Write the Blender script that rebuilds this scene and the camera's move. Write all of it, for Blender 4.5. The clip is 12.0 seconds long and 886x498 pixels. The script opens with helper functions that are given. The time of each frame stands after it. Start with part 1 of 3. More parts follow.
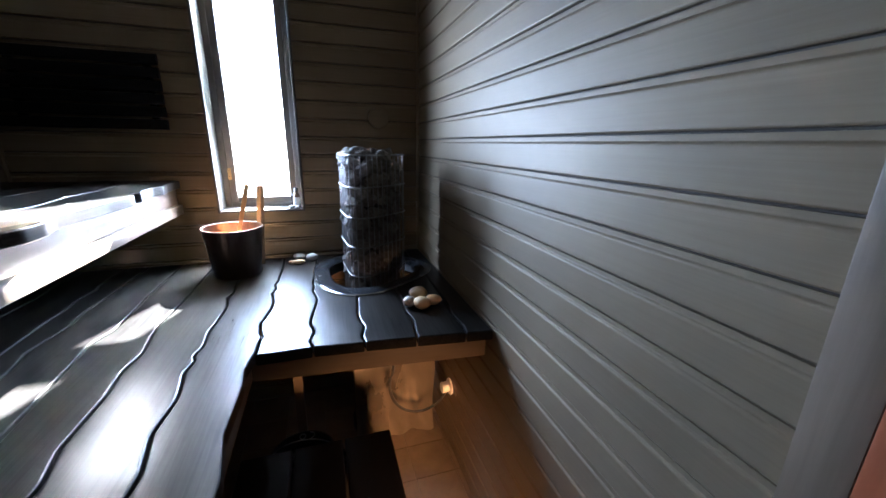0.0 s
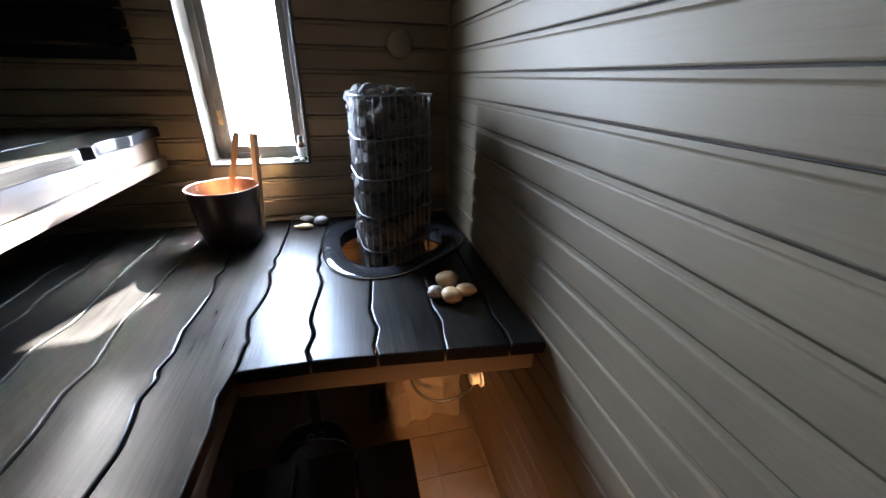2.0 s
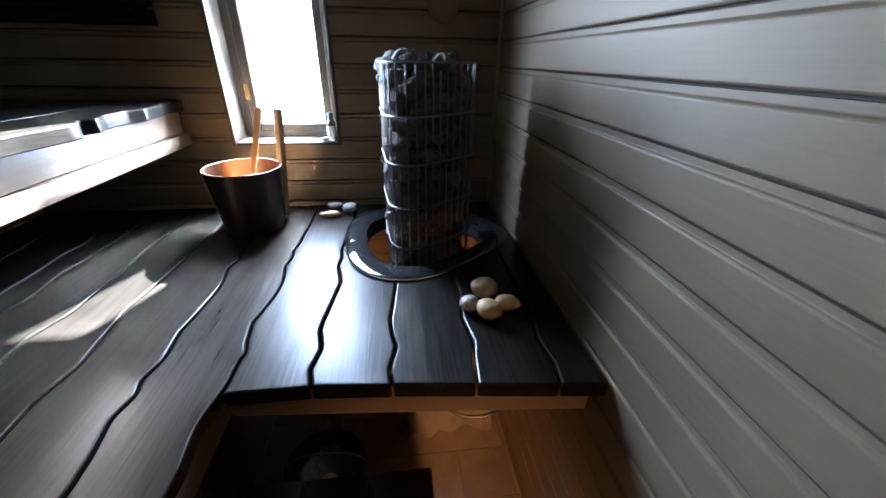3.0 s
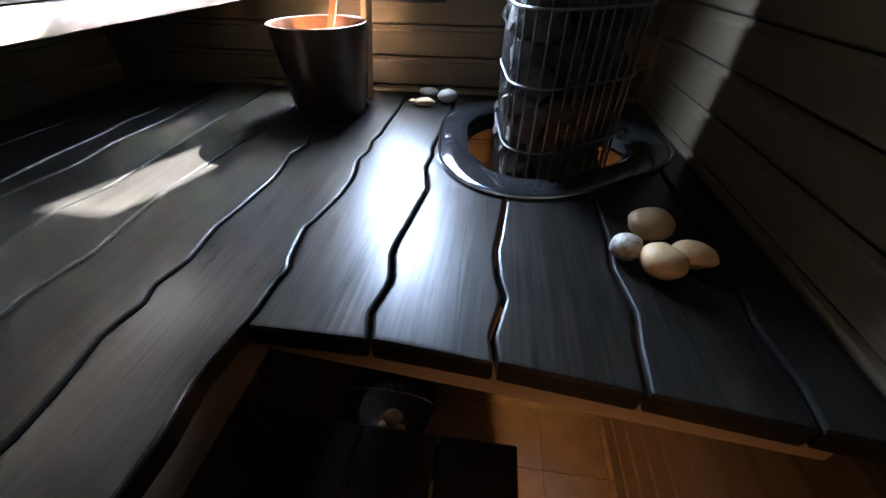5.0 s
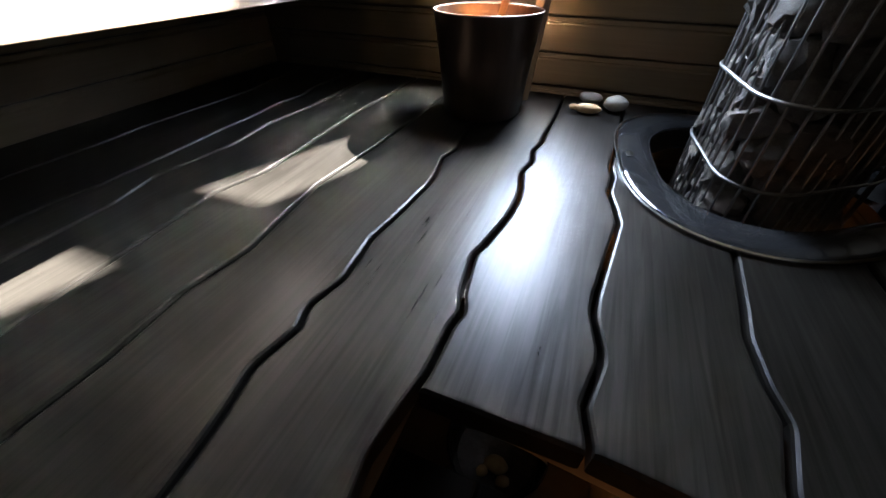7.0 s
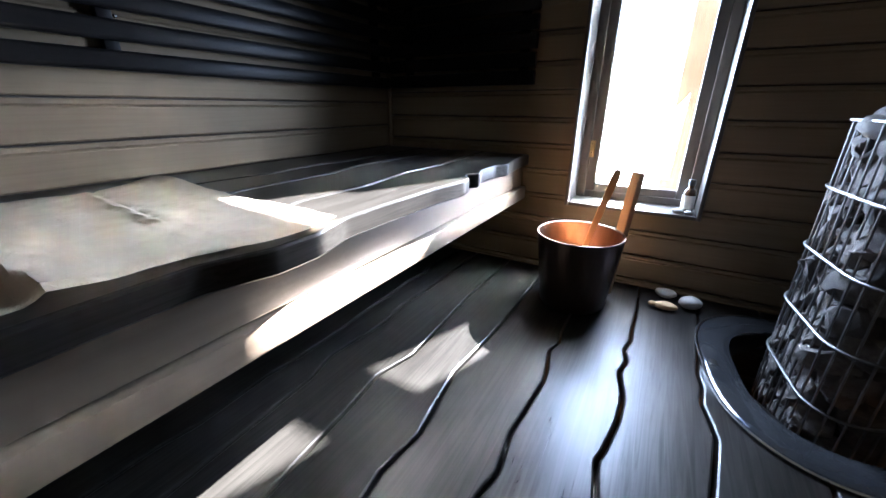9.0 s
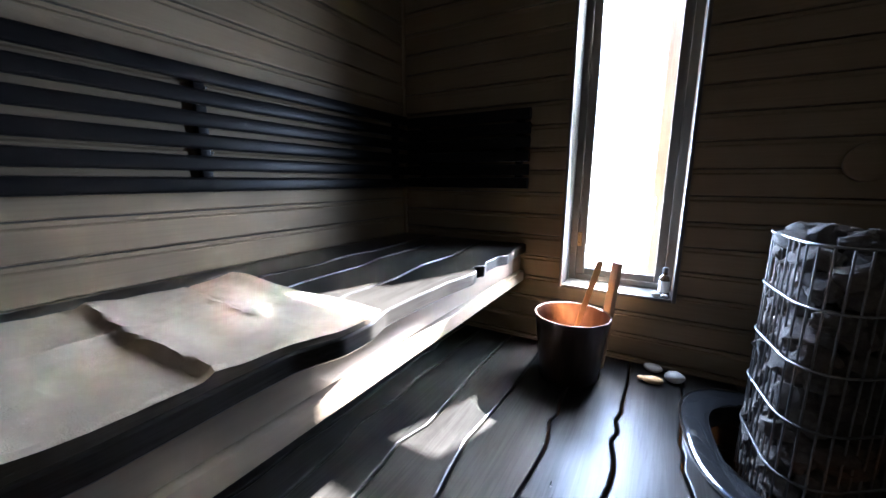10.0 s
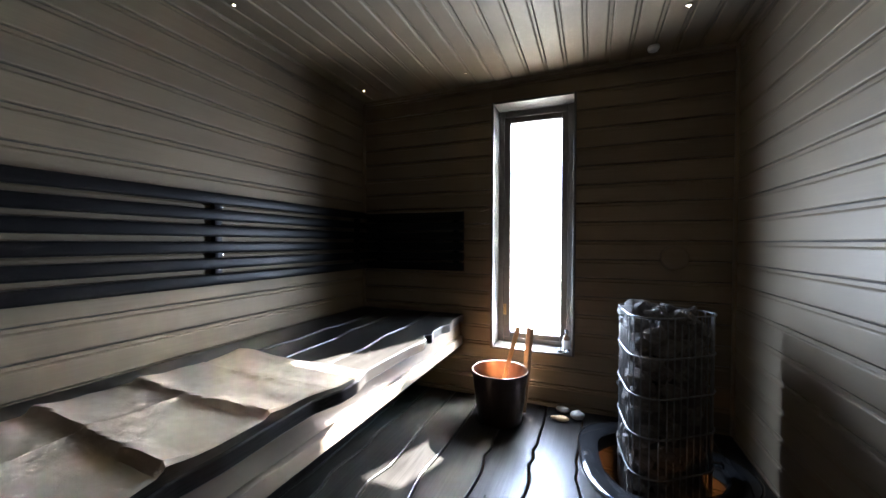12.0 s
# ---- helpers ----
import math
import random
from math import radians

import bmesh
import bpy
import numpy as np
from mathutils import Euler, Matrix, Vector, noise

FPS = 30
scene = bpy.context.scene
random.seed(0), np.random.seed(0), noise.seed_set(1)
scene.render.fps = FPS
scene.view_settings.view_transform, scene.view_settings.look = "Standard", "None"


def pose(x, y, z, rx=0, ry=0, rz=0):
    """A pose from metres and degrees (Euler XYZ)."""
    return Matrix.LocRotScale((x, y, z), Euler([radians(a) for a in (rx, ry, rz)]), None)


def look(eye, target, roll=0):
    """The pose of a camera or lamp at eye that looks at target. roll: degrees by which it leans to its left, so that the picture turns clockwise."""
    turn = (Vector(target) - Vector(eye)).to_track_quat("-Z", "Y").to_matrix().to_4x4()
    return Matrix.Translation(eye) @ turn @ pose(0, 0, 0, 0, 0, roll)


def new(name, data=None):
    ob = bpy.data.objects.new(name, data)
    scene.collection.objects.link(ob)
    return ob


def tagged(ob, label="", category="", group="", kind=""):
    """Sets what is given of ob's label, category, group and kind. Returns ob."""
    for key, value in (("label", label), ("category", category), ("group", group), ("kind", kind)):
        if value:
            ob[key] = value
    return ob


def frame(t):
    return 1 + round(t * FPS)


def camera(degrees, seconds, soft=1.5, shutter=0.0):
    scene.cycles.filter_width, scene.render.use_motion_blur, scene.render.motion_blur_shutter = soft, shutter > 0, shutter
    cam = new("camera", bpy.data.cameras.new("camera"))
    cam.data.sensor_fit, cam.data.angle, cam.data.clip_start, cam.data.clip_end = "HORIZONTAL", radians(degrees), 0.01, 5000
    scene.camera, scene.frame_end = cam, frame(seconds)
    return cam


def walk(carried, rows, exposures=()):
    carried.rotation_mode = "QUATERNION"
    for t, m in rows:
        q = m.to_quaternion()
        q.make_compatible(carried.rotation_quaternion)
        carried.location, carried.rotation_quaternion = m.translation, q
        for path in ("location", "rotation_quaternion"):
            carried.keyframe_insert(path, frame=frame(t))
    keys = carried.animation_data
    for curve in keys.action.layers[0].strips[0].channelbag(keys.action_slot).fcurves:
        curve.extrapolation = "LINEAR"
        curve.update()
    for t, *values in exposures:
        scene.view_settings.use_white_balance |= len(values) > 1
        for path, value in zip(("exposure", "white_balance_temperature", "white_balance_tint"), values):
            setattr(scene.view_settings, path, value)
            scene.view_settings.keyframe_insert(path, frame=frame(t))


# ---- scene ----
cam = camera(100.4, 12.0)
PATH = [
    (0, (0.217, 0.065, 1.441), (0.812, 1.895, 0.897), 1.0),
    (0.5, (0.238, 0.185, 1.436), (0.771, 1.994, 0.772), 1.1),
    (1, (0.256, 0.297, 1.424), (0.738, 2.086, 0.671), 1.2),
    (1.5, (0.271, 0.363, 1.439), (0.714, 2.131, 0.617), 1.2),
    (2, (0.290, 0.427, 1.447), (0.733, 2.187, 0.605), 1.1),
    (2.5, (0.329, 0.530, 1.441), (0.698, 2.291, 0.567), 1.1),
    (3, (0.342, 0.620, 1.401), (0.565, 2.384, 0.486), 1.0),
    (3.2, (0.349, 0.656, 1.395), (0.497, 2.405, 0.437), 1.0),
    (4.8, (0.295, 0.872, 1.235), (0.150, 2.430, -0.010), 0.3),
    (5, (0.282, 0.898, 1.205), (0.081, 2.436, -0.057), 0.5),
    (5.5, (0.230, 0.948, 1.148), (-0.091, 2.456, -0.112), 0.6),
    (6, (0.185, 0.976, 1.131), (-0.235, 2.440, -0.165), 0.7),
    (6.5, (0.138, 0.997, 1.130), (-0.366, 2.433, -0.168), 0.6),
    (7, (0.081, 0.997, 1.163), (-0.492, 2.435, -0.103), 0.5),
    (7.2, (0.056, 0.988, 1.176), (-0.559, 2.442, -0.052), 0.5),
    (8.8, (-0.025, 0.858, 1.391), (-0.942, 2.448, 0.597), 0.2),
    (9, (-0.025, 0.836, 1.413), (-0.964, 2.449, 0.695), 0.2),
    (9.5, (-0.000, 0.773, 1.462), (-0.979, 2.436, 0.935), 0.2),
    (10, (0.035, 0.668, 1.520), (-0.963, 2.362, 1.151), 0.3),
    (10.5, (0.088, 0.530, 1.568), (-0.922, 2.236, 1.302), 0.3),
    (11, (0.127, 0.425, 1.603), (-0.833, 2.169, 1.417), 0.3),
    (11.5, (0.146, 0.354, 1.618), (-0.706, 2.161, 1.520), 0.2),
    (12, (0.187, 0.303, 1.639), (-0.560, 2.158, 1.604), 0.2),
]
walk(cam, [(t, look(eye, target, roll)) for t, eye, target, roll in PATH], [(0.0, 6.42, 5100, 15), (1.5, 6.44, 5550, 15), (3.0, 6.30, 5300, 14), (5.5, 6.18, 5500, 14), (6.5, 5.95, 5750, 14), (7.2, 5.74, 5850, 15), (9.5, 5.76, 5150, 17), (12.0, 6.0, 5500, 16)])

# ---- world, sun, lamps ----
SOUTH_IN = -0.62
AZ, EL = 21.0, 39.3          # the sun stands behind the window: degrees east of north, and up
world = bpy.data.worlds.new("sky")
scene.world = world
world.use_nodes = True
wn = world.node_tree.nodes
sky = wn.new("ShaderNodeTexSky")
sky.sky_type = "NISHITA"
sky.sun_disc = False
sky.sun_elevation, sky.sun_rotation = radians(EL), radians(AZ)
wn["Background"].inputs["Strength"].default_value = 0.05
world.node_tree.links.new(sky.outputs[0], wn["Background"].inputs[0])

sun = new("sun", bpy.data.lights.new("sun", "SUN"))
sun.data.energy, sun.data.angle, sun.data.color = 5.0, radians(0.6), (1.0, 0.91, 0.76)
sun.matrix_basis = look((0, 0, 0), (-math.sin(radians(AZ)) * math.cos(radians(EL)), -math.cos(radians(AZ)) * math.cos(radians(EL)), -math.sin(radians(EL))))

glow = new("window_daylight", bpy.data.lights.new("window_daylight", "AREA"))
glow.data.shape, glow.data.size, glow.data.size_y = "RECTANGLE", 0.245, 0.66
glow.data.energy, glow.data.color, glow.data.spread = 0.57, (0.79, 0.90, 1.0), radians(162)
glow.matrix_basis = look((-0.105, 2.325, 1.50), (0.18, 1.0, 1.30))

# warm lamp added behind the camera for the lamplight of an unseen next room
lamp = new("unseen_room_light", bpy.data.lights.new("unseen_room_light", "AREA"))
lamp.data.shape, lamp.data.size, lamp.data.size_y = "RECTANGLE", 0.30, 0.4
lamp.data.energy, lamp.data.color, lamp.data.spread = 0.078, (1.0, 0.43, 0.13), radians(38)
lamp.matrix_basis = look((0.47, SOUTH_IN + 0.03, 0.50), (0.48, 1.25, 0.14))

# ---- plan ----
NORTH, EAST, WEST, SOUTH, CEIL, FLOOR = 2.213, 0.755, -1.10, SOUTH_IN, 2.48, -0.07
BENCH, UPPER = 0.82, 1.25
WIN = (-0.307, 0.112, 1.080, 2.372)       # the window's opening: x from, x to, z from, z to
PITCH, PHASE = 0.09, 0.081
HEAT = (0.420, 1.845)


# ---- materials ----
def material(name):
    m = bpy.data.materials.new(name)
    m.use_nodes = True
    return m, m.node_tree.nodes, m.node_tree.links, m.node_tree.nodes["Principled BSDF"]


def surface(name, low, high, rough=0.5, scale=(8, 8, 8), detail=6, bump=0.15, metal=0.0, fine=90, rough_vary=0.1,
            random_tint=0.0, spec=0.5, stain=0.25, swirl=0.35, sheen_tint=(1, 1, 1), scuff=0.0):
    """Two scales of noise (stains and grain) between two colours, with relief and uneven gloss."""
    m, nodes, links, shader = material(name)
    where = nodes.new("ShaderNodeTexCoord")
    info = nodes.new("ShaderNodeObjectInfo")
    shift = nodes.new("ShaderNodeVectorMath")
    shift.operation = "MULTIPLY_ADD"
    shift.inputs[1].default_value = (7.1, 5.3, 9.7)
    links.new(info.outputs["Random"], shift.inputs[0])
    links.new(where.outputs["Object"], shift.inputs[2])
    mapping = nodes.new("ShaderNodeMapping")
    mapping.inputs["Scale"].default_value = scale
    links.new(shift.outputs[0], mapping.inputs["Vector"])
    grain = nodes.new("ShaderNodeTexNoise")
    grain.inputs["Scale"].default_value = 1.0
    grain.inputs["Detail"].default_value = detail
    grain.inputs["Roughness"].default_value = 0.62
    grain.inputs["Distortion"].default_value = swirl
    links.new(mapping.outputs[0], grain.inputs["Vector"])
    patches = nodes.new("ShaderNodeTexNoise")
    patches.inputs["Scale"].default_value = 2.6
    patches.inputs["Detail"].default_value = 4
    links.new(shift.outputs[0], patches.inputs["Vector"])
    spread = nodes.new("ShaderNodeMapRange")
    spread.inputs["From Min"].default_value, spread.inputs["From Max"].default_value = 0.3, 0.7
    links.new(grain.outputs["Fac"], spread.inputs["Value"])
    blend = nodes.new("ShaderNodeMix")
    blend.data_type = "RGBA"
    blend.inputs["A"].default_value, blend.inputs["B"].default_value = (*low, 1), (*high, 1)
    links.new(spread.outputs[0], blend.inputs["Factor"])
    worn = nodes.new("ShaderNodeMapRange")
    worn.inputs["From Min"].default_value, worn.inputs["From Max"].default_value = 0.3, 0.7
    worn.inputs["To Min"].default_value, worn.inputs["To Max"].default_value = 1 - stain, 1 + stain
    links.new(patches.outputs["Fac"], worn.inputs["Value"])
    tint = nodes.new("ShaderNodeMath")
    tint.operation = "MULTIPLY_ADD"
    tint.inputs[1].default_value, tint.inputs[2].default_value = random_tint, 1 - random_tint / 2
    links.new(info.outputs["Random"], tint.inputs[0])
    both = nodes.new("ShaderNodeMath")
    both.operation = "MULTIPLY"
    links.new(worn.outputs[0], both.inputs[0])
    links.new(tint.outputs[0], both.inputs[1])
    shade = nodes.new("ShaderNodeVectorMath")
    shade.operation = "SCALE"
    links.new(blend.outputs["Result"], shade.inputs[0])
    links.new(both.outputs[0], shade.inputs["Scale"])
    links.new(shade.outputs[0], shader.inputs["Base Color"])
    gloss = nodes.new("ShaderNodeMapRange")
    gloss.inputs["To Min"].default_value, gloss.inputs["To Max"].default_value = max(0.03, rough - rough_vary), min(1, rough + rough_vary)
    uneven = nodes.new("ShaderNodeMath")
    uneven.operation = "MULTIPLY_ADD"
    uneven.inputs[1].default_value = 0.5
    half = nodes.new("ShaderNodeMath")
    half.operation = "MULTIPLY"
    half.inputs[1].default_value = 0.5
    links.new(patches.outputs["Fac"], half.inputs[0])
    links.new(spread.outputs[0], uneven.inputs[0])
    links.new(half.outputs[0], uneven.inputs[2])
    links.new(uneven.outputs[0], gloss.inputs["Value"])
    links.new(gloss.outputs[0], shader.inputs["Roughness"])
    tiny = nodes.new("ShaderNodeTexNoise")
    tiny.inputs["Scale"].default_value = fine
    links.new(shift.outputs[0], tiny.inputs["Vector"])
    relief = nodes.new("ShaderNodeMath")
    relief.operation = "MULTIPLY_ADD"
    relief.inputs[1].default_value = 0.35
    links.new(tiny.outputs["Fac"], relief.inputs[0])
    links.new(grain.outputs["Fac"], relief.inputs[2])
    lift = nodes.new("ShaderNodeBump")
    lift.inputs["Strength"].default_value, lift.inputs["Distance"].default_value = bump, 0.004
    links.new(relief.outputs[0], lift.inputs["Height"])
    links.new(lift.outputs[0], shader.inputs["Normal"])
    shader.inputs["Metallic"].default_value = metal
    shader.inputs["Specular IOR Level"].default_value = spec
    if scuff:
        wear = nodes.new("ShaderNodeMapRange")
        wear.inputs["From Min"].default_value, wear.inputs["From Max"].default_value = 0.2, 0.8
        wear.inputs["To Min"].default_value, wear.inputs["To Max"].default_value = spec * (1 - scuff), spec * (1 + scuff)
        links.new(uneven.outputs[0], wear.inputs["Value"])
        links.new(wear.outputs[0], shader.inputs["Specular IOR Level"])
    shader.inputs["Specular Tint"].default_value = (*sheen_tint, 1)
    return m


PANEL = dict(rough=0.54, detail=4, bump=0.015, fine=160, random_tint=0.08, stain=0.12, rough_vary=0.07, spec=0.36, sheen_tint=(1.0, 0.86, 0.64))
GREY_LOW, GREY_HIGH = (0.116, 0.090, 0.057), (0.136, 0.107, 0.070)
panel_x = surface("grey_panel_along_x", GREY_LOW, GREY_HIGH, scale=(4, 120, 150), **PANEL)
panel_y = surface("grey_panel_along_y", GREY_LOW, GREY_HIGH, scale=(120, 4, 150), **PANEL)
BLACK = dict(rough=0.32, detail=6, bump=0.026, fine=420, stain=0.50, random_tint=0.3, rough_vary=0.075, spec=0.25, swirl=1.4, scuff=0.35)
black_y = surface("black_stained_wood", (0.0060, 0.0054, 0.0045), (0.0135, 0.0123, 0.0103), scale=(85, 3.2, 90), **BLACK)
slat_black = surface("black_slat_paint", (0.003, 0.003, 0.0035), (0.006, 0.006, 0.006), rough=0.36, scale=(60, 4, 60), bump=0.01, rough_vary=0.03, spec=0.09)
pale_y = surface("pale_grey_board_along_y", (0.112, 0.085, 0.057), (0.138, 0.108, 0.076), rough=0.45, scale=(50, 3, 60), bump=0.10, stain=0.12)
pale_x = surface("pale_grey_board_along_x", (0.112, 0.085, 0.057), (0.138, 0.108, 0.076), rough=0.45, scale=(3, 50, 60), bump=0.10, stain=0.12)
window_paint = surface("window_paint", (0.088, 0.080, 0.069), (0.106, 0.097, 0.085), rough=0.4, scale=(20, 20, 4), bump=0.05, stain=0.08)
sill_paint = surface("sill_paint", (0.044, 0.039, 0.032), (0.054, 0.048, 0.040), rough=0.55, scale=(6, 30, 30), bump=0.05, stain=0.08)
brass = surface("brass", (0.45, 0.30, 0.12), (0.65, 0.46, 0.2), rough=0.35, metal=0.9, bump=0.03)
steel = surface("cage_steel", (0.15, 0.148, 0.145), (0.26, 0.255, 0.25), rough=0.44, metal=1.0, scale=(60, 60, 60), bump=0.05)
collar_steel = surface("dark_polished_steel", (0.040, 0.042, 0.046), (0.060, 0.062, 0.066), rough=0.085, metal=0.65, scale=(30, 30, 30), bump=0.008, rough_vary=0.025)
rim_steel = surface("bright_rim_steel", (0.5, 0.5, 0.5), (0.65, 0.65, 0.65), rough=0.2, metal=1.0, bump=0.02)
rock = surface("dark_heater_rock", (0.070, 0.062, 0.053), (0.185, 0.165, 0.142), rough=0.85, scale=(38, 38, 38), bump=1.0, random_tint=0.6, stain=0.3)
cast = surface("black_heater_metal", (0.012, 0.012, 0.012), (0.03, 0.03, 0.03), rough=0.55, bump=0.1)
pebble_cream = surface("cream_pebble", (0.42, 0.275, 0.130), (0.55, 0.39, 0.20), rough=0.55, scale=(50, 50, 50), bump=0.12, fine=300)
pebble_grey = surface("grey_pebble", (0.27, 0.258, 0.235), (0.39, 0.372, 0.335), rough=0.6, scale=(60, 60, 60), bump=0.12, fine=300)
pebble_marble = surface("marbled_pebble", (0.09, 0.083, 0.074), (0.50, 0.46, 0.39), rough=0.5, scale=(95, 95, 95), bump=0.2, fine=300)
bronze = surface("dark_bronze_metal", (0.085, 0.060, 0.047), (0.105, 0.076, 0.060), rough=0.30, metal=0.85, scale=(60, 60, 3), bump=0.008, rough_vary=0.03, stain=0.12)
bronze_edge = surface("worn_bronze_edge", (0.20, 0.15, 0.12), (0.27, 0.21, 0.17), rough=0.35, metal=0.9, bump=0.02)
copper = surface("copper_inside", (0.14, 0.072, 0.042), (0.19, 0.10, 0.06), rough=0.36, metal=0.9, scale=(60, 60, 8), bump=0.01, rough_vary=0.04)
honey = surface("honey_wood", (0.44, 0.232, 0.072), (0.576, 0.336, 0.128), rough=0.5, scale=(90, 90, 6), bump=0.1)
tan_wood = surface("tan_wood", (0.264, 0.168, 0.088), (0.368, 0.248, 0.136), rough=0.55, scale=(90, 90, 6), bump=0.12)
linen = surface("cream_linen", (0.55, 0.460, 0.340), (0.625, 0.540, 0.415), rough=0.95, scale=(30, 30, 30), bump=0.5, fine=420, stain=0.10)
tile_mat = surface("beige_tile", (0.130, 0.098, 0.066), (0.168, 0.130, 0.090), rough=0.42, scale=(14, 14, 14), bump=0.06, random_tint=0.10)
grout = surface("grout", (0.115, 0.088, 0.060), (0.15, 0.116, 0.080), rough=0.9, bump=0.2)
black_enamel = surface("black_enamel", (0.006, 0.006, 0.007), (0.012, 0.012, 0.012), rough=0.3, bump=0.05)
step_black = surface("black_step_paint", (0.0025, 0.0025, 0.003), (0.005, 0.005, 0.005), rough=0.6, spec=0.2, scale=(60, 4, 60), bump=0.05)
wire_mat = surface("grey_wire", (0.3, 0.3, 0.3), (0.42, 0.42, 0.42), rough=0.35, metal=0.9)
rubber = surface("black_rubber", (0.012, 0.012, 0.012), (0.022, 0.022, 0.022), rough=0.5)
white_plastic = surface("white_plastic", (0.70, 0.68, 0.63), (0.78, 0.76, 0.71), rough=0.4, bump=0.02, stain=0.06)
foil = surface("crumpled_foil", (0.30, 0.25, 0.19), (0.35, 0.30, 0.23), rough=0.30, metal=0.55, scale=(5, 5, 3), bump=0.03, stain=0.05)
brown_glass = surface("brown_bottle", (0.05, 0.025, 0.012), (0.075, 0.04, 0.02), rough=0.12, bump=0.0)
label_paper = surface("label_paper", (0.6, 0.6, 0.57), (0.7, 0.7, 0.67), rough=0.7)
door_wood = surface("red_brown_door_wood", (0.168, 0.045, 0.018), (0.228, 0.072, 0.03), rough=0.4, scale=(60, 60, 4), bump=0.1)
casing_wood = surface("casing_wood", (0.105, 0.078, 0.052), (0.140, 0.106, 0.074), rough=0.5, scale=(60, 60, 4), bump=0.1, stain=0.2)
snow = surface("pale_ground", (0.30, 0.32, 0.26), (0.42, 0.42, 0.36), rough=0.95, scale=(0.6, 0.6, 0.6))
wallback = surface("dark_wall_core", (0.04, 0.036, 0.03), (0.07, 0.06, 0.05), rough=0.9)

glass, gn, gl, gs = material("window_glass")
gs.inputs["Transmission Weight"].default_value = 1.0
gs.inputs["Roughness"].default_value = 0.0
gs.inputs["IOR"].default_value = 1.45
lit, ln, ll, ls = material("lit_diode")
ls.inputs["Emission Color"].default_value = (1.0, 0.62, 0.28, 1)
ls.inputs["Emission Strength"].default_value = 1.2


# ---- building helpers ----
def mesh_of(bm, name, mat, smooth=True, angle=35):
    bmesh.ops.recalc_face_normals(bm, faces=bm.faces)
    if smooth:
        for f in bm.faces:
            f.smooth = True
        for e in bm.edges:
            if len(e.link_faces) == 2 and e.calc_face_angle(0) > radians(angle):
                e.smooth = False
    me = bpy.data.meshes.new(name)
    bm.to_mesh(me)
    bm.free()
    me.materials.append(mat)
    return me


def part(name, bm, mat, parent=None, label="", smooth=True, at=None):
    ob = new(name, bm if isinstance(bm, bpy.types.Mesh) else mesh_of(bm, name, mat, smooth))
    if parent is not None:
        ob.parent = parent
    if at is not None:
        ob.matrix_basis = at
    return tagged(ob, label) if label else ob


def thing(name, label, category, at=(0, 0, 0), group="", kind=""):
    ob = new(name)
    ob.empty_display_size = 0.05
    ob.location = at
    return tagged(ob, label, category, group, kind)


def box(x0, x1, y0, y1, z0, z1, bevel=0.0, seg=2, bm=None):
    out = bmesh.new()
    bmesh.ops.create_cube(out, size=1, matrix=Matrix.LocRotScale(((x0 + x1) / 2, (y0 + y1) / 2, (z0 + z1) / 2), None, (x1 - x0, y1 - y0, z1 - z0)))
    if bevel:
        bmesh.ops.bevel(out, geom=list(out.edges), offset=bevel, segments=seg, profile=0.6, affect="EDGES")
    if bm is None:
        return out
    me = bpy.data.meshes.new("piece")
    out.to_mesh(me)
    out.free()
    bm.from_mesh(me)
    bpy.data.meshes.remove(me)
    return bm


def loft(rings, closed=True, caps=True):
    """A skin over rings of points of equal count; closed: each ring is a loop."""
    bm = bmesh.new()
    rows = [[bm.verts.new(p) for p in ring] for ring in rings]
    n = len(rows[0])
    for a, b in zip(rows, rows[1:]):
        for k in range(n if closed else n - 1):
            bm.faces.new((a[k], a[(k + 1) % n], b[(k + 1) % n], b[k]))
    if caps and closed:
        bm.faces.new(list(reversed(rows[0])))
        bm.faces.new(rows[-1])
    return bm


def turned(profile, n=48, closed=False):
    """A body turned about z from (radius, z) pairs."""
    bm = bmesh.new()
    rows = [[bm.verts.new((r * math.cos(2 * math.pi * k / n), r * math.sin(2 * math.pi * k / n), z)) for k in range(n)] for r, z in profile]
    pairs = list(zip(rows, rows[1:])) + ([(rows[-1], rows[0])] if closed else [])
    for a, b in pairs:
        for k in range(n):
            bm.faces.new((a[k], a[(k + 1) % n], b[(k + 1) % n], b[k]))
    if not closed:
        for row, r in ((rows[0], profile[0][0]), (rows[-1], profile[-1][0])):
            if r > 1e-4:
                bm.faces.new(row)
    bmesh.ops.remove_doubles(bm, verts=bm.verts, dist=1e-5)
    return bm


def tube(points, r, n=8, closed=False):
    """A round bar along points."""
    pts = [Vector(p) for p in points]
    rings = []
    for i, p in enumerate(pts):
        a = pts[i - 1] if (i or closed) else p
        b = pts[(i + 1) % len(pts)] if (i + 1 < len(pts) or closed) else p
        d = (b - a).normalized()
        side = d.cross(Vector((0.31, 0.17, 0.93))).normalized()
        up = side.cross(d)
        rings.append([p + r * (math.cos(2 * math.pi * k / n) * side + math.sin(2 * math.pi * k / n) * up) for k in range(n)])
    if closed:
        rings.append(rings[0])
    bm = loft(rings, True, not closed)
    if closed:
        bmesh.ops.remove_doubles(bm, verts=bm.verts, dist=1e-6)
    return bm


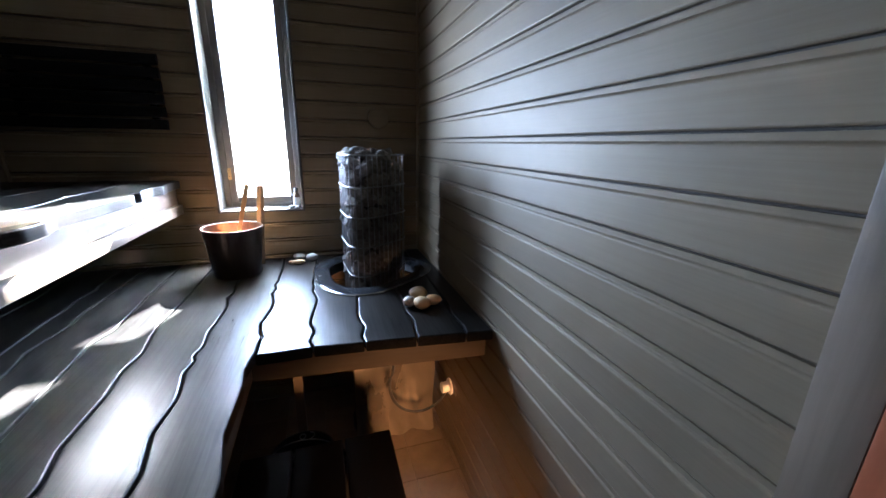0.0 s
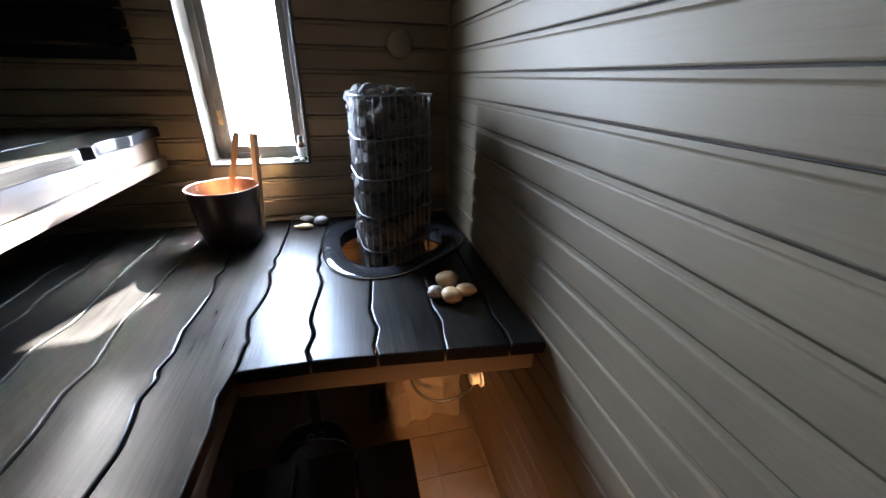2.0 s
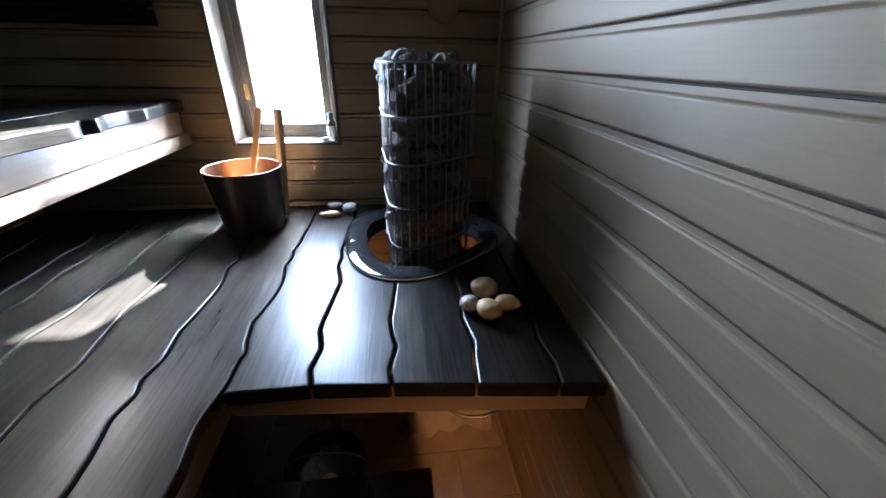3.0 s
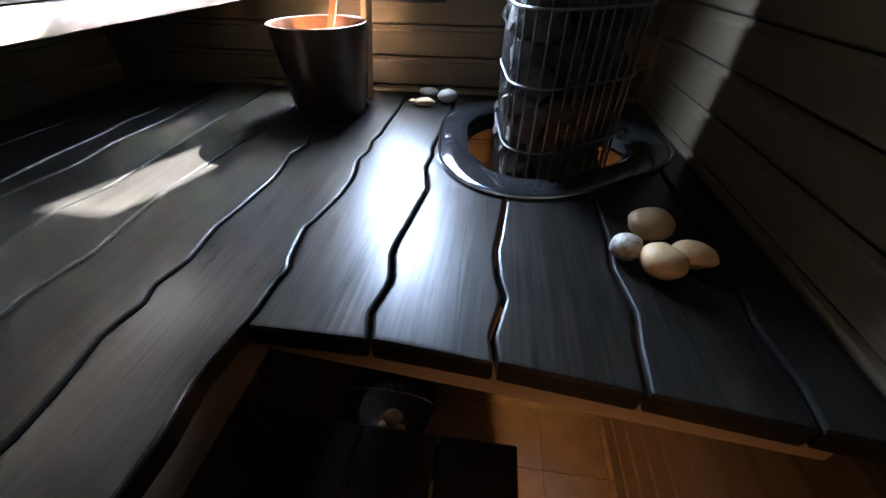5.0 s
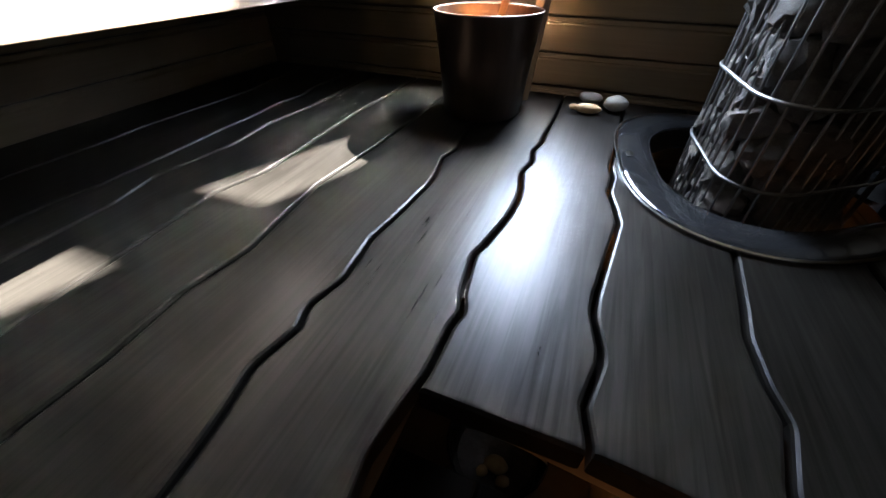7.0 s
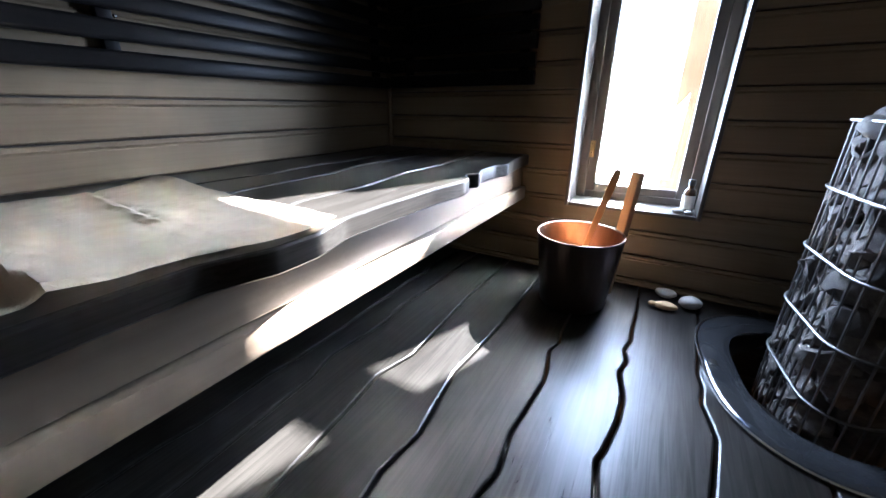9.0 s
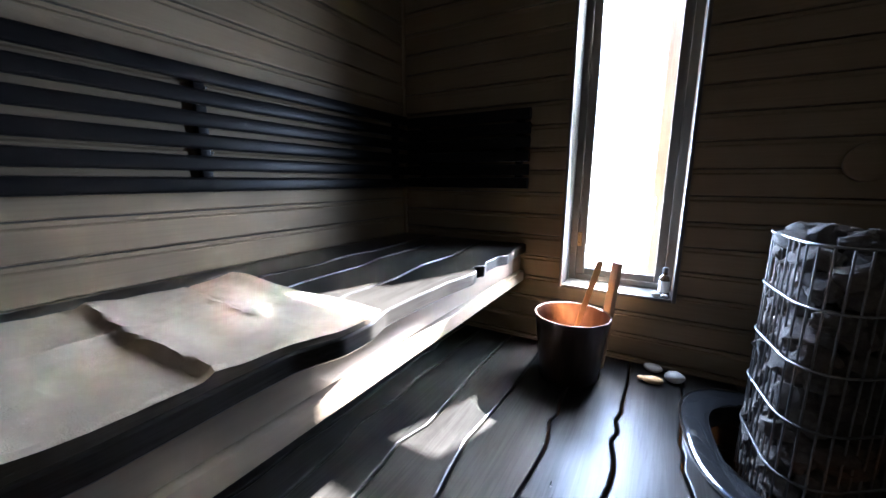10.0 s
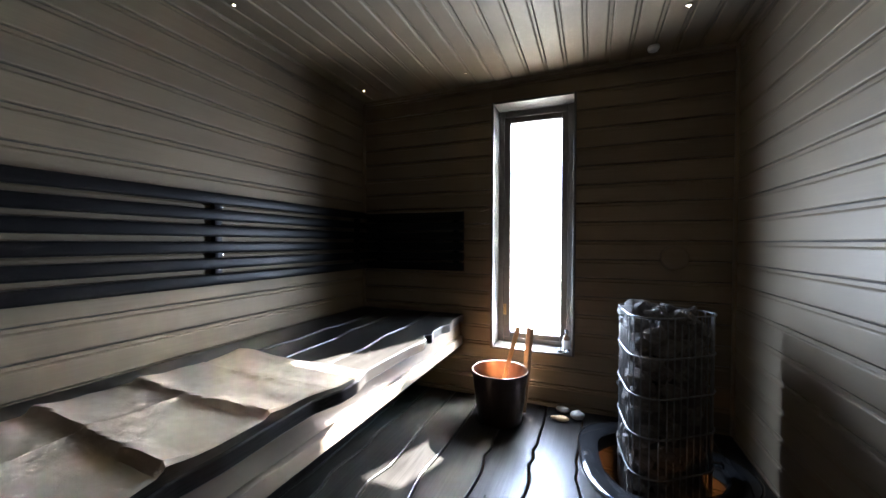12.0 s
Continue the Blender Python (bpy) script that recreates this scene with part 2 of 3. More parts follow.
def pebble(size, seed, rough=0.06, level=3):
    bm = bmesh.new()
    bmesh.ops.create_icosphere(bm, subdivisions=level, radius=1)
    for v in bm.verts:
        k = 1 + rough * 2 * noise.noise(v.co * 1.3 + Vector((seed * 3.1, seed, 0)))
        v.co = Vector((v.co.x * size[0] * k, v.co.y * size[1] * k, v.co.z * size[2] * k))
    return bm


def along(kinks):
    """x as a function of y through (y, x) kinks, slightly rounded."""
    ys, xs = zip(*sorted(kinks))
    fine = np.linspace(min(ys), max(ys), 900)
    v = np.interp(fine, ys, xs)
    pad = np.pad(v, 2, mode="edge")
    v = np.convolve(pad, np.ones(5) / 5, mode="valid")
    return lambda y: float(np.interp(y, fine, v))


def wavy(x, seed, reach=0.012, y0=-0.6, y1=2.21):
    """A plank joint near x, with irregular kinks."""
    rnd = random.Random(seed)
    y, out = y0, []
    while y < y1:
        out.append((y, x + rnd.uniform(-reach, reach)))
        y += rnd.uniform(0.06, 0.17)
    out.append((y1, x))
    return along(out)


def plank(left, right, y0, y1, top, thick=0.036, gap=0.0030, c=0.0046, across=5, step=0.009):
    """A plank along y between two joints; y0 and y1 are numbers or functions of x."""
    f0 = y0 if callable(y0) else (lambda x: y0)
    f1 = y1 if callable(y1) else (lambda x: y1)
    mid = 0.5 * (f0(0.5 * (left(1.4) + right(1.4))) + f1(0.5 * (left(1.4) + right(1.4))))
    xl0, xr0 = left(mid), right(mid)
    length = abs(f1((xl0 + xr0) / 2) - f0((xl0 + xr0) / 2))
    n = max(6, int(length / step))
    rings = []
    stations = [0.0, 0.003 / length, c / length] + [k / n for k in range(1, n)] + [1 - c / length, 1 - 0.003 / length, 1.0]
    for s in sorted(set(stations)):
        edge = min(s, 1 - s) * length
        drop = c - math.sqrt(max(0.0, c * c - max(0.0, c - edge) ** 2)) if edge < c else 0.0
        ring = []
        shape = [(0, 0, -thick + 0.003), (0, 0, -c), (0.3 * c, 0, -0.3 * c)]
        shape += [(c, k / across, 0.0) for k in range(across + 1)]
        shape += [(0.3 * c, 1, -0.3 * c), (0, 1, -c), (0, 1, -thick + 0.003), (0.003, 1, -thick), (0.003, 0, -thick)]
        for inset, u, dz in shape:
            xn = xl0 + (xr0 - xl0) * u
            y = f0(xn) + (f1(xn) - f0(xn)) * s
            a, b = left(y) + gap + inset, right(y) - gap - inset
            ring.append((a + (b - a) * u, y, top + min(dz, -drop) if dz > -thick * 0.6 else top + dz))
        rings.append(ring)
    return mesh_of(loft(rings), "plank", black_y, angle=14)


# ---- shell of the room ----
def panel_profile(p):
    """Across one tongue-and-groove board: (height from its lower edge, depth into the wall)."""
    return [(0.0005, 0.014), (0.0005, 0.0040), (0.0012, 0.0022), (0.0026, 0.0008), (0.0045, 0.0), (p - 0.0225, 0.0), (p - 0.0203, 0.0004),
            (p - 0.0184, 0.0013), (p - 0.0168, 0.0026), (p - 0.0156, 0.0042), (p - 0.0140, 0.0050), (p - 0.0040, 0.0052), (p - 0.0034, 0.014)]


def board_mesh(name, length, axis, mat, low=0.0, high=1.0, pitch=PITCH):
    """One board that starts at the origin and runs along axis; the room lies on the side of negative depth."""
    ends = []
    for s in (0.0, length):
        ring = []
        for h, d in panel_profile(pitch):
            h = min(max(h, low), high)
            ring.append((s, d, h) if axis == "x" else (d, s, h))
        ends.append(ring)
    return mesh_of(loft(ends), name, mat, smooth=False)


def panelled(wall, axis, spans, face, flip, phase, pitch=PITCH):
    """Boards in rows on a wall. spans(z) gives the runs that are free of openings."""
    meshes = {}
    z = phase - 2 * pitch
    while z < CEIL:
        for a, b, low, high in spans(z, z + pitch):
            key = (round(a, 4), round(b, 4), low, high)
            if key not in meshes:
                meshes[key] = board_mesh("panel_board", b - a, axis, panel_x if axis == "x" else panel_y, low, high, pitch)
            ob = part("panel_board", meshes[key], None, wall)
            if axis == "x":
                ob.matrix_basis = Matrix.LocRotScale((a, face, z), None, (1, flip, 1))
            else:
                ob.matrix_basis = Matrix.LocRotScale((face, a, z), None, (flip, 1, 1))
        z += pitch


floor = part("floor", box(WEST - 0.1, EAST + 0.1, SOUTH - 0.1, NORTH + 0.15, FLOOR - 0.15, FLOOR - 0.006), grout)
tagged(floor, "beige square floor tiles with darker joints", "floor", kind="structure")

w = bmesh.new()
T0, T1 = NORTH + 0.014, NORTH + 0.20
box(WEST - 0.15, WIN[0], T0, T1, -0.2, CEIL + 0.1, bm=w)
box(WIN[1], EAST + 0.15, T0, T1, -0.2, CEIL + 0.1, bm=w)
box(WIN[0], WIN[1], T0, T1, -0.1, WIN[2], bm=w)
box(WIN[0], WIN[1], T0, T1, WIN[3], CEIL + 0.1, bm=w)
wall_north = part("wall_north", w, wallback, smooth=False)
tagged(wall_north, "grey-stained horizontal wood panelling round a tall window", "wall", kind="structure")
wall_east = part("wall_east", box(EAST + 0.012, EAST + 0.15, 0.23, NORTH + 0.012, -0.2, CEIL + 0.1), wallback, smooth=False)
tagged(wall_east, "grey-stained horizontal wood panelling", "wall", kind="structure")
wall_west = part("wall_west", box(WEST - 0.15, WEST - 0.012, SOUTH - 0.1, NORTH + 0.012, -0.2, CEIL + 0.1), wallback, smooth=False)
tagged(wall_west, "grey-stained horizontal wood panelling behind the upper bench", "wall", kind="structure")
# Closing wall out of view; its dark colour is set to bounce less light.
wall_south = part("wall_south", box(WEST - 0.012, EAST + 0.15, SOUTH - 0.1, SOUTH, -0.2, CEIL + 0.1), wallback, smooth=False)
tagged(wall_south, "unseen plain south wall, kept dark to cut bounced light", "wall", kind="structure")
wall_jamb = part("wall_east_end", box(EAST + 0.02, EAST + 0.15, SOUTH, 0.225, -0.2, CEIL + 0.1), wallback, smooth=False)
tagged(wall_jamb, "wall beside the door", "wall", kind="structure")

# ceiling: boards along y, in one mesh
w = bmesh.new()
box(WEST - 0.15, EAST + 0.15, SOUTH - 0.1, NORTH + 0.2, CEIL + 0.016, CEIL + 0.12, bm=w)
x = WEST + 0.004
while x < EAST - 0.002:
    p = min(PITCH, EAST - x)
    prof = panel_profile(p) if p > 0.03 else [(0, 0.012), (0, 0), (p, 0), (p, 0.012)]
    rows = [[w.verts.new((x + h, y, CEIL + d)) for h, d in prof] for y in (SOUTH + 0.002, NORTH - 0.002)]
    for k in range(len(prof)):
        w.faces.new((rows[0][k], rows[0][(k + 1) % len(prof)], rows[1][(k + 1) % len(prof)], rows[1][k]))
    x += PITCH
ceiling = part("ceiling", w, panel_y, smooth=False)
tagged(ceiling, "grey-stained wooden ceiling boards", "ceiling", kind="structure")

# mouldings in the corners and under the ceiling
def moulding(name, a, b, r=0.014):
    d = (Vector(b) - Vector(a))
    m = part(name, tube([a, Vector(a) + d * 0.5, b], r, 10), panel_x)
    return tagged(m, "slim grey corner moulding", "trim", kind="structure")


moulding("trim", (EAST - 0.002, NORTH - 0.002, BENCH), (EAST - 0.002, NORTH - 0.002, CEIL), 0.011)
moulding("trim", (WEST + 0.002, NORTH - 0.002, UPPER), (WEST + 0.002, NORTH - 0.002, CEIL), 0.011)
moulding("trim", (WEST, NORTH - 0.001, CEIL - 0.001), (EAST, NORTH - 0.001, CEIL - 0.001), 0.010)
moulding("trim", (EAST - 0.001, SOUTH, CEIL - 0.001), (EAST - 0.001, NORTH, CEIL - 0.001), 0.010)
moulding("trim", (WEST + 0.001, SOUTH, CEIL - 0.001), (WEST + 0.001, NORTH, CEIL - 0.001), 0.010)

# door casing on the east wall, with the door behind it
casing = part("door_casing", box(EAST - 0.020, EAST + 0.03, 0.226, 0.284, FLOOR, CEIL - 0.012, 0.002), casing_wood)
tagged(casing, "flat grey-brown wooden door casing with a knot", "trim", kind="structure")
door = thing("door_1", "red-brown wooden door beside the casing", "door", kind="structure")
part("leaf", box(EAST - 0.03, EAST + 0.015, SOUTH + 0.01, 0.223, FLOOR + 0.01, 2.0, 0.004), door_wood, door)
for z in (0.35, 1.0, 1.65):
    part("rail", box(EAST - 0.042, EAST - 0.031, SOUTH + 0.08, 0.15, z, z + 0.08, 0.003), door_wood, door)


# ---- window ----
def framed(x0, x1, z0, z1, y0, y1, wl, wr, wb, wt, mat, parent, name, bevel=0.004):
    part(name, box(x0, x0 + wl, y0, y1, z0, z1, bevel), mat, parent)
    part(name, box(x1 - wr, x1, y0, y1, z0, z1, bevel), mat, parent)
    part(name, box(x0 + wl + 0.001, x1 - wr - 0.001, y0 + 0.001, y1 - 0.001, z0, z0 + wb, bevel), mat, parent)
    part(name, box(x0 + wl + 0.001, x1 - wr - 0.001, y0 + 0.001, y1 - 0.001, z1 - wt, z1, bevel), mat, parent)


window = thing("window_1", "tall narrow window with a grey painted frame in a panelled wall", "window", kind="structure")
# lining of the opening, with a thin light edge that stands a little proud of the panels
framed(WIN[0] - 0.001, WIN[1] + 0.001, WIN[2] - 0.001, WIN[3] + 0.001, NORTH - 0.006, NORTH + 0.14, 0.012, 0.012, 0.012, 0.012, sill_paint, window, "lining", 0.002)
framed(WIN[0] + 0.0125, WIN[1] - 0.0125, WIN[2] + 0.0125, WIN[3] - 0.0125, NORTH + 0.115, NORTH + 0.17, 0.03, 0.03, 0.025, 0.035, window_paint, window, "window_frame")
framed(-0.272, 0.077, 1.100, 2.342, NORTH + 0.124, NORTH + 0.160, 0.040, 0.040, 0.044, 0.046, window_paint, window, "sash")
pane = part("pane", box(-0.232, 0.035, NORTH + 0.144, NORTH + 0.150, 1.144, 2.296), glass, window, "clear window glass", smooth=False)
pane.visible_shadow = False
plate = part("latch", box(-0.273, -0.249, NORTH + 0.117, NORTH + 0.123, 1.240, 1.300, 0.002), brass, window, "brass latch plate")
part("latch_pin", tube([(-0.261, NORTH + 0.117, 1.285), (-0.261, NORTH + 0.109, 1.285)], 0.004), brass, plate)
part("latch_pin", tube([(-0.261, NORTH + 0.117, 1.255), (-0.261, NORTH + 0.109, 1.255)], 0.004), brass, plate)

ground = part("ground", box(-300, 300, -300, 600, -0.5, -0.4), snow, smooth=False)
tagged(ground, "pale open ground round the sauna", "ground", kind="structure")

# posts and rail added outside, out of view, to cut the sunlight into patches
blocker = thing("sun_blocker", "unseen timber posts and rail added outside to shape the sunlight", "porch frame", (0, NORTH + 1.13, 0))
part("post", box(-0.02, 0.190, -0.05, 0.05, -0.405, 2.93, 0.005), tan_wood, blocker)
part("post", box(0.372, 0.60, -0.05, 0.05, -0.405, 2.93, 0.005), tan_wood, blocker)
part("rail", box(0.191, 0.371, -0.03, 0.03, 2.565, 2.700, 0.005), tan_wood, blocker)

# ---- lower bench ----
JOINTS = {
    "a": along([(2.21, -0.011), (2.166, -0.011), (2.019, -0.008), (1.867, -0.012), (1.831, -0.009), (1.777, -0.021), (1.723, -0.01), (1.672, -0.022), (1.606, -0.008), (1.57, -0.004), (1.505, -0.007), (1.414, -0.022), (1.394, -0.029), (1.314, -0.018), (1.284, -0.007), (1.262, -0.013), (1.195, -0.013), (1.101, -0.028), (1.029, -0.019), (0.845, -0.025), (0.72, -0.003), (0.4, -0.02), (-0.6, -0.011)]),
    "b": along([(2.21, 0.156), (2.047, 0.156), (1.923, 0.148), (1.821, 0.145), (1.761, 0.141), (1.716, 0.148), (1.656, 0.143), (1.607, 0.154), (1.559, 0.163), (1.514, 0.158), (1.376, 0.142), (1.342, 0.141), (1.292, 0.153), (1.274, 0.154), (1.216, 0.142), (1.183, 0.151), (1.04, 0.155)]),
    "c": along([(2.21, 0.324), (1.556, 0.324), (1.425, 0.313), (1.373, 0.307), (1.313, 0.312), (1.271, 0.322), (1.202, 0.307), (1.169, 0.312), (1.04, 0.327)]),
    "d": along([(2.21, 0.496), (1.441, 0.496), (1.361, 0.487), (1.269, 0.499), (1.213, 0.489), (1.133, 0.482), (1.04, 0.482)]),
    "e": along([(2.21, 0.667), (1.368, 0.667), (1.267, 0.651), (1.185, 0.66), (1.125, 0.652), (1.04, 0.652)]),
    "f": along([(2.21, -0.184), (1.777, -0.184), (1.728, -0.175), (1.67, -0.19), (1.599, -0.175), (1.555, -0.171), (1.436, -0.178), (1.373, -0.185), (1.315, -0.178), (1.28, -0.174), (1.22, -0.187), (1.189, -0.175), (1.13, -0.187), (1.094, -0.179), (1.059, -0.172), (1.006, -0.166), (0.892, -0.178), (0.78, -0.156), (0.5, -0.175), (-0.6, -0.166)]),
    "g": along([(2.21, -0.344), (1.804, -0.344), (1.634, -0.35), (1.475, -0.361), (1.373, -0.35), (1.279, -0.336), (1.183, -0.35), (1.077, -0.338), (0.899, -0.342), (0.81, -0.321), (0.5, -0.336), (-0.6, -0.331)]),
    "h": along([(2.21, -0.5), (2.02, -0.5), (1.827, -0.504), (1.582, -0.491), (1.478, -0.486), (1.371, -0.514), (1.285, -0.503), (0.9, -0.471), (0.4, -0.486), (-0.6, -0.476)]),
    "i": along([(2.21, -0.649), (1.813, -0.649), (1.674, -0.663), (1.555, -0.646), (1.375, -0.667), (1.287, -0.644), (0.9, -0.622), (0.4, -0.612), (-0.6, -0.622)]),
    "j": wavy(-0.74, 4),
    "k": wavy(-0.92, 5),
}
west_end, east_end = (lambda y: WEST + 0.006), (lambda y: EAST - 0.004)
BACK = NORTH - 0.006
SOUTH_END = SOUTH + 0.03
HOLE = 0.232


def FRONT(x):
    """The front edge runs a little askew towards the east wall."""
    return 1.172 - 0.10 * max(0.0, x - 0.15) ** 1.2


def hole_front(x):
    return HEAT[1] - math.sqrt(max(0.0, HOLE ** 2 - (x - HEAT[0]) ** 2)) if abs(x - HEAT[0]) < HOLE else HEAT[1] - 0.002


def hole_back(x):
    return HEAT[1] + math.sqrt(max(0.0, HOLE ** 2 - (x - HEAT[0]) ** 2)) if abs(x - HEAT[0]) < HOLE else HEAT[1] + 0.002


bench = thing("lower_bench", "black-stained sauna bench of wide planks with wavy live-edge joints", "bench")
order = [west_end, JOINTS["k"], JOINTS["j"], JOINTS["i"], JOINTS["h"], JOINTS["g"], JOINTS["f"], JOINTS["a"]]
for l, r in zip(order, order[1:]):
    part("plank", plank(l, r, SOUTH_END, BACK, BENCH), black_y, bench)
part("plank", plank(JOINTS["a"], JOINTS["b"], FRONT, BACK, BENCH), black_y, bench)
for l, r in (("b", "c"), ("c", "d"), ("d", "e")):
    part("plank", plank(JOINTS[l], JOINTS[r], FRONT, hole_front, BENCH, across=12), black_y, bench)
    part("plank", plank(JOINTS[l], JOINTS[r], hole_back, BACK, BENCH, across=12), black_y, bench)
part("plank", plank(JOINTS["e"], east_end, FRONT, BACK, BENCH), black_y, bench)
UNDER = BENCH - 0.0375
front_board = box(-0.040, EAST - 0.012, 0.0, 0.022, 0.698, UNDER, 0.003)
for v in front_board.verts:
    v.co.y += 1.220 - 0.062 * max(0.0, v.co.x) / 0.74
part("apron", front_board, pale_x, bench, "pale grey board under the front edge")
part("apron", box(-0.064, -0.042, SOUTH_END, 1.242, 0.698, UNDER, 0.003), pale_y, bench, "pale grey board under the long edge")
for x, y in ((0.02, 1.70), (-0.34, 1.36), (-0.34, 0.30), (-0.34, -0.5)):
    part("leg", box(x, x + 0.042, y, y + 0.042, FLOOR - 0.004, UNDER, 0.003), pale_x, bench)
for y in (0.3, 1.29, 2.14):
    part("bearer", box(WEST + 0.006, -0.066 if y < 1 else EAST - 0.008, y + 0.05, y + 0.09, UNDER - 0.06, UNDER, 0.003), pale_x, bench)

# ---- upper bench ----
upper = thing("upper_bench", "black-stained upper sauna bench with a wavy front edge and pale fascia", "bench")
front_edge = along([(2.21, -0.452), (2.12, -0.452), (2.03, -0.446), (1.94, -0.430), (1.885, -0.452), (1.79, -0.452), (1.73, -0.430), (1.695, -0.456), (1.66, -0.424), (1.62, -0.418), (1.50, -0.432),
                    (1.335, -0.438), (1.247, -0.438), (1.17, -0.415), (1.10, -0.414), (1.02, -0.440), (0.92, -0.439), (0.775, -0.432), (0.70, -0.438), (0.6, -0.425), (0.4, -0.44), (0.1, -0.43), (-0.6, -0.44)])
u1 = along([(2.21, -0.64), (1.966, -0.621), (1.83, -0.603), (1.64, -0.613), (1.458, -0.583), (1.289, -0.59), (1.077, -0.559), (0.78, -0.552), (0.3, -0.56), (-0.6, -0.57)])
u2 = along([(2.21, -0.83), (1.85, -0.796), (1.658, -0.80), (1.533, -0.771), (1.302, -0.771), (0.986, -0.724), (0.5, -0.74), (-0.6, -0.74)])
u3 = wavy(-0.91, 9)
for l, r in ((west_end, u3), (u3, u2), (u2, u1)):
    part("plank", plank(l, r, SOUTH_END, BACK, UPPER, thick=0.038, gap=0.003, c=0.005), black_y, upper)
part("plank", plank(u1, front_edge, SOUTH_END, BACK, UPPER, thick=0.038, gap=0.004), black_y, upper)
part("fascia", box(-0.494, -0.476, SOUTH_END, BACK, 1.134, 1.211, 0.003), pale_y, upper, "pale grey upper fascia board")
part("fascia", box(-0.486, -0.458, SOUTH_END, BACK, 1.087, 1.132, 0.003), pale_y, upper, "pale grey lower fascia board")
for y in (-0.3, 0.5, 1.3, 2.1):
    part("bearer", box(WEST + 0.006, -0.496, y, y + 0.045, 1.15, 1.211, 0.003), pale_x, upper)


# ---- backrests ----
def slat_round(p0, p1, h, d, axis):
    """A slat with rounded front edges between two ends."""
    a, b = Vector(p0), Vector(p1)
    ring = []
    for k in range(16):
        t = 2 * math.pi * k / 16
        c, s = math.cos(t), math.sin(t)
        ring.append((math.copysign(abs(c) ** 0.6, c) * d / 2, math.copysign(abs(s) ** 0.6, s) * h / 2))
    make = (lambda o, u, v: (o.x, o.y + u, o.z + v)) if axis == "x" else (lambda o, u, v: (o.x + u, o.y, o.z + v))
    return loft([[make(o, u, v) for u, v in ring] for o in (a, b)])


back_w = thing("backrest", "black slatted wooden backrest with round screws on the panelled wall", "backrest")
for k in range(6):
    z = 1.503 + 0.0582 * k
    part("slat", slat_round((-1.066, SOUTH_END, z), (-1.066, NORTH - 0.04, z), 0.041, 0.022, "y"), slat_black, back_w)
for y in (-0.1, 1.248, 2.12):
    post = part("upright", box(WEST + 0.001, -1.077, y - 0.014, y + 0.014, 1.488, 1.81, 0.003), slat_black, back_w)
for z in (1.768, 1.592):
    m = turned([(0.0, 0.0), (0.0045, 0.0), (0.0045, 0.002), (0.003, 0.0035), (0.0, 0.0038)], 14)
    part("screw", m, rim_steel, back_w, "bright round screw head", at=pose(-1.0925, 1.272, z, 0, 90, 0))
back_n = thing("backrest", "black slatted wooden backrest across the corner beside the window", "backrest")
for k in range(6):
    z = 1.508 + 0.0552 * k
    part("slat", slat_round((-1.055, NORTH - 0.030, z), (-0.452, NORTH - 0.030, z), 0.046, 0.022, "x"), slat_black, back_n)
for x in (-0.98, -0.50):
    part("upright", box(x - 0.014, x + 0.014, NORTH - 0.019, NORTH - 0.002, 1.492, 1.800, 0.002), slat_black, back_n)


# ---- heater in its collar ----
heater = thing("sauna_heater", "tall three-sided steel-wire heater cage packed with dark stones", "heater", (HEAT[0], HEAT[1], 0))
CAGE_R, CAGE_TOP = 0.119, 1.392
part("base", turned([(0.0, FLOOR), (0.13, FLOOR), (0.13, FLOOR + 0.05), (0.118, FLOOR + 0.06), (0.118, 0.70), (0.0, 0.72)], 40), cast, heater, "black metal lower body")
core = part("core", turned([(0.0, 0.72), (0.075, 0.73), (0.075, 1.33), (0.0, 1.34)], 24), cast, heater)
wire = mesh_of(tube([(0, 0, 0.705), (0, 0, 1.1), (0, 0, CAGE_TOP)], 0.0024, 6), "wire", steel)
N_WIRE = 34


def three_sided(t, inner, p):
    """A rounded triangle: inner is the distance of its sides, p the sharpness of its corners."""
    q = sum(max(0.0, math.cos(t - radians(n)) / inner) ** p for n in (186, 306, 66)) ** (-1 / p)
    return q * math.cos(t), q * math.sin(t)


def cage_outline(r, count):
    """Evenly spaced points round the cage."""
    fine = [three_sided(2 * math.pi * k / 720, r, 2.0) for k in range(721)]
    reach = [0.0]
    for p, q in zip(fine, fine[1:]):
        reach.append(reach[-1] + math.dist(p, q))
    wanted = [reach[-1] * k / count for k in range(count)]
    return list(zip(np.interp(wanted, reach, [p[0] for p in fine]), np.interp(wanted, reach, [p[1] for p in fine])))


for x, y in cage_outline(CAGE_R, N_WIRE):
    part("wire", wire, None, heater, at=pose(float(x), float(y), 0))
for z in (0.855, 0.990, 1.124, 1.257, CAGE_TOP):
    part("hoop", tube([(float(x), float(y), z) for x, y in cage_outline(CAGE_R + 0.0035, 88)], 0.0030, 8, True), steel, heater)
rocks = []
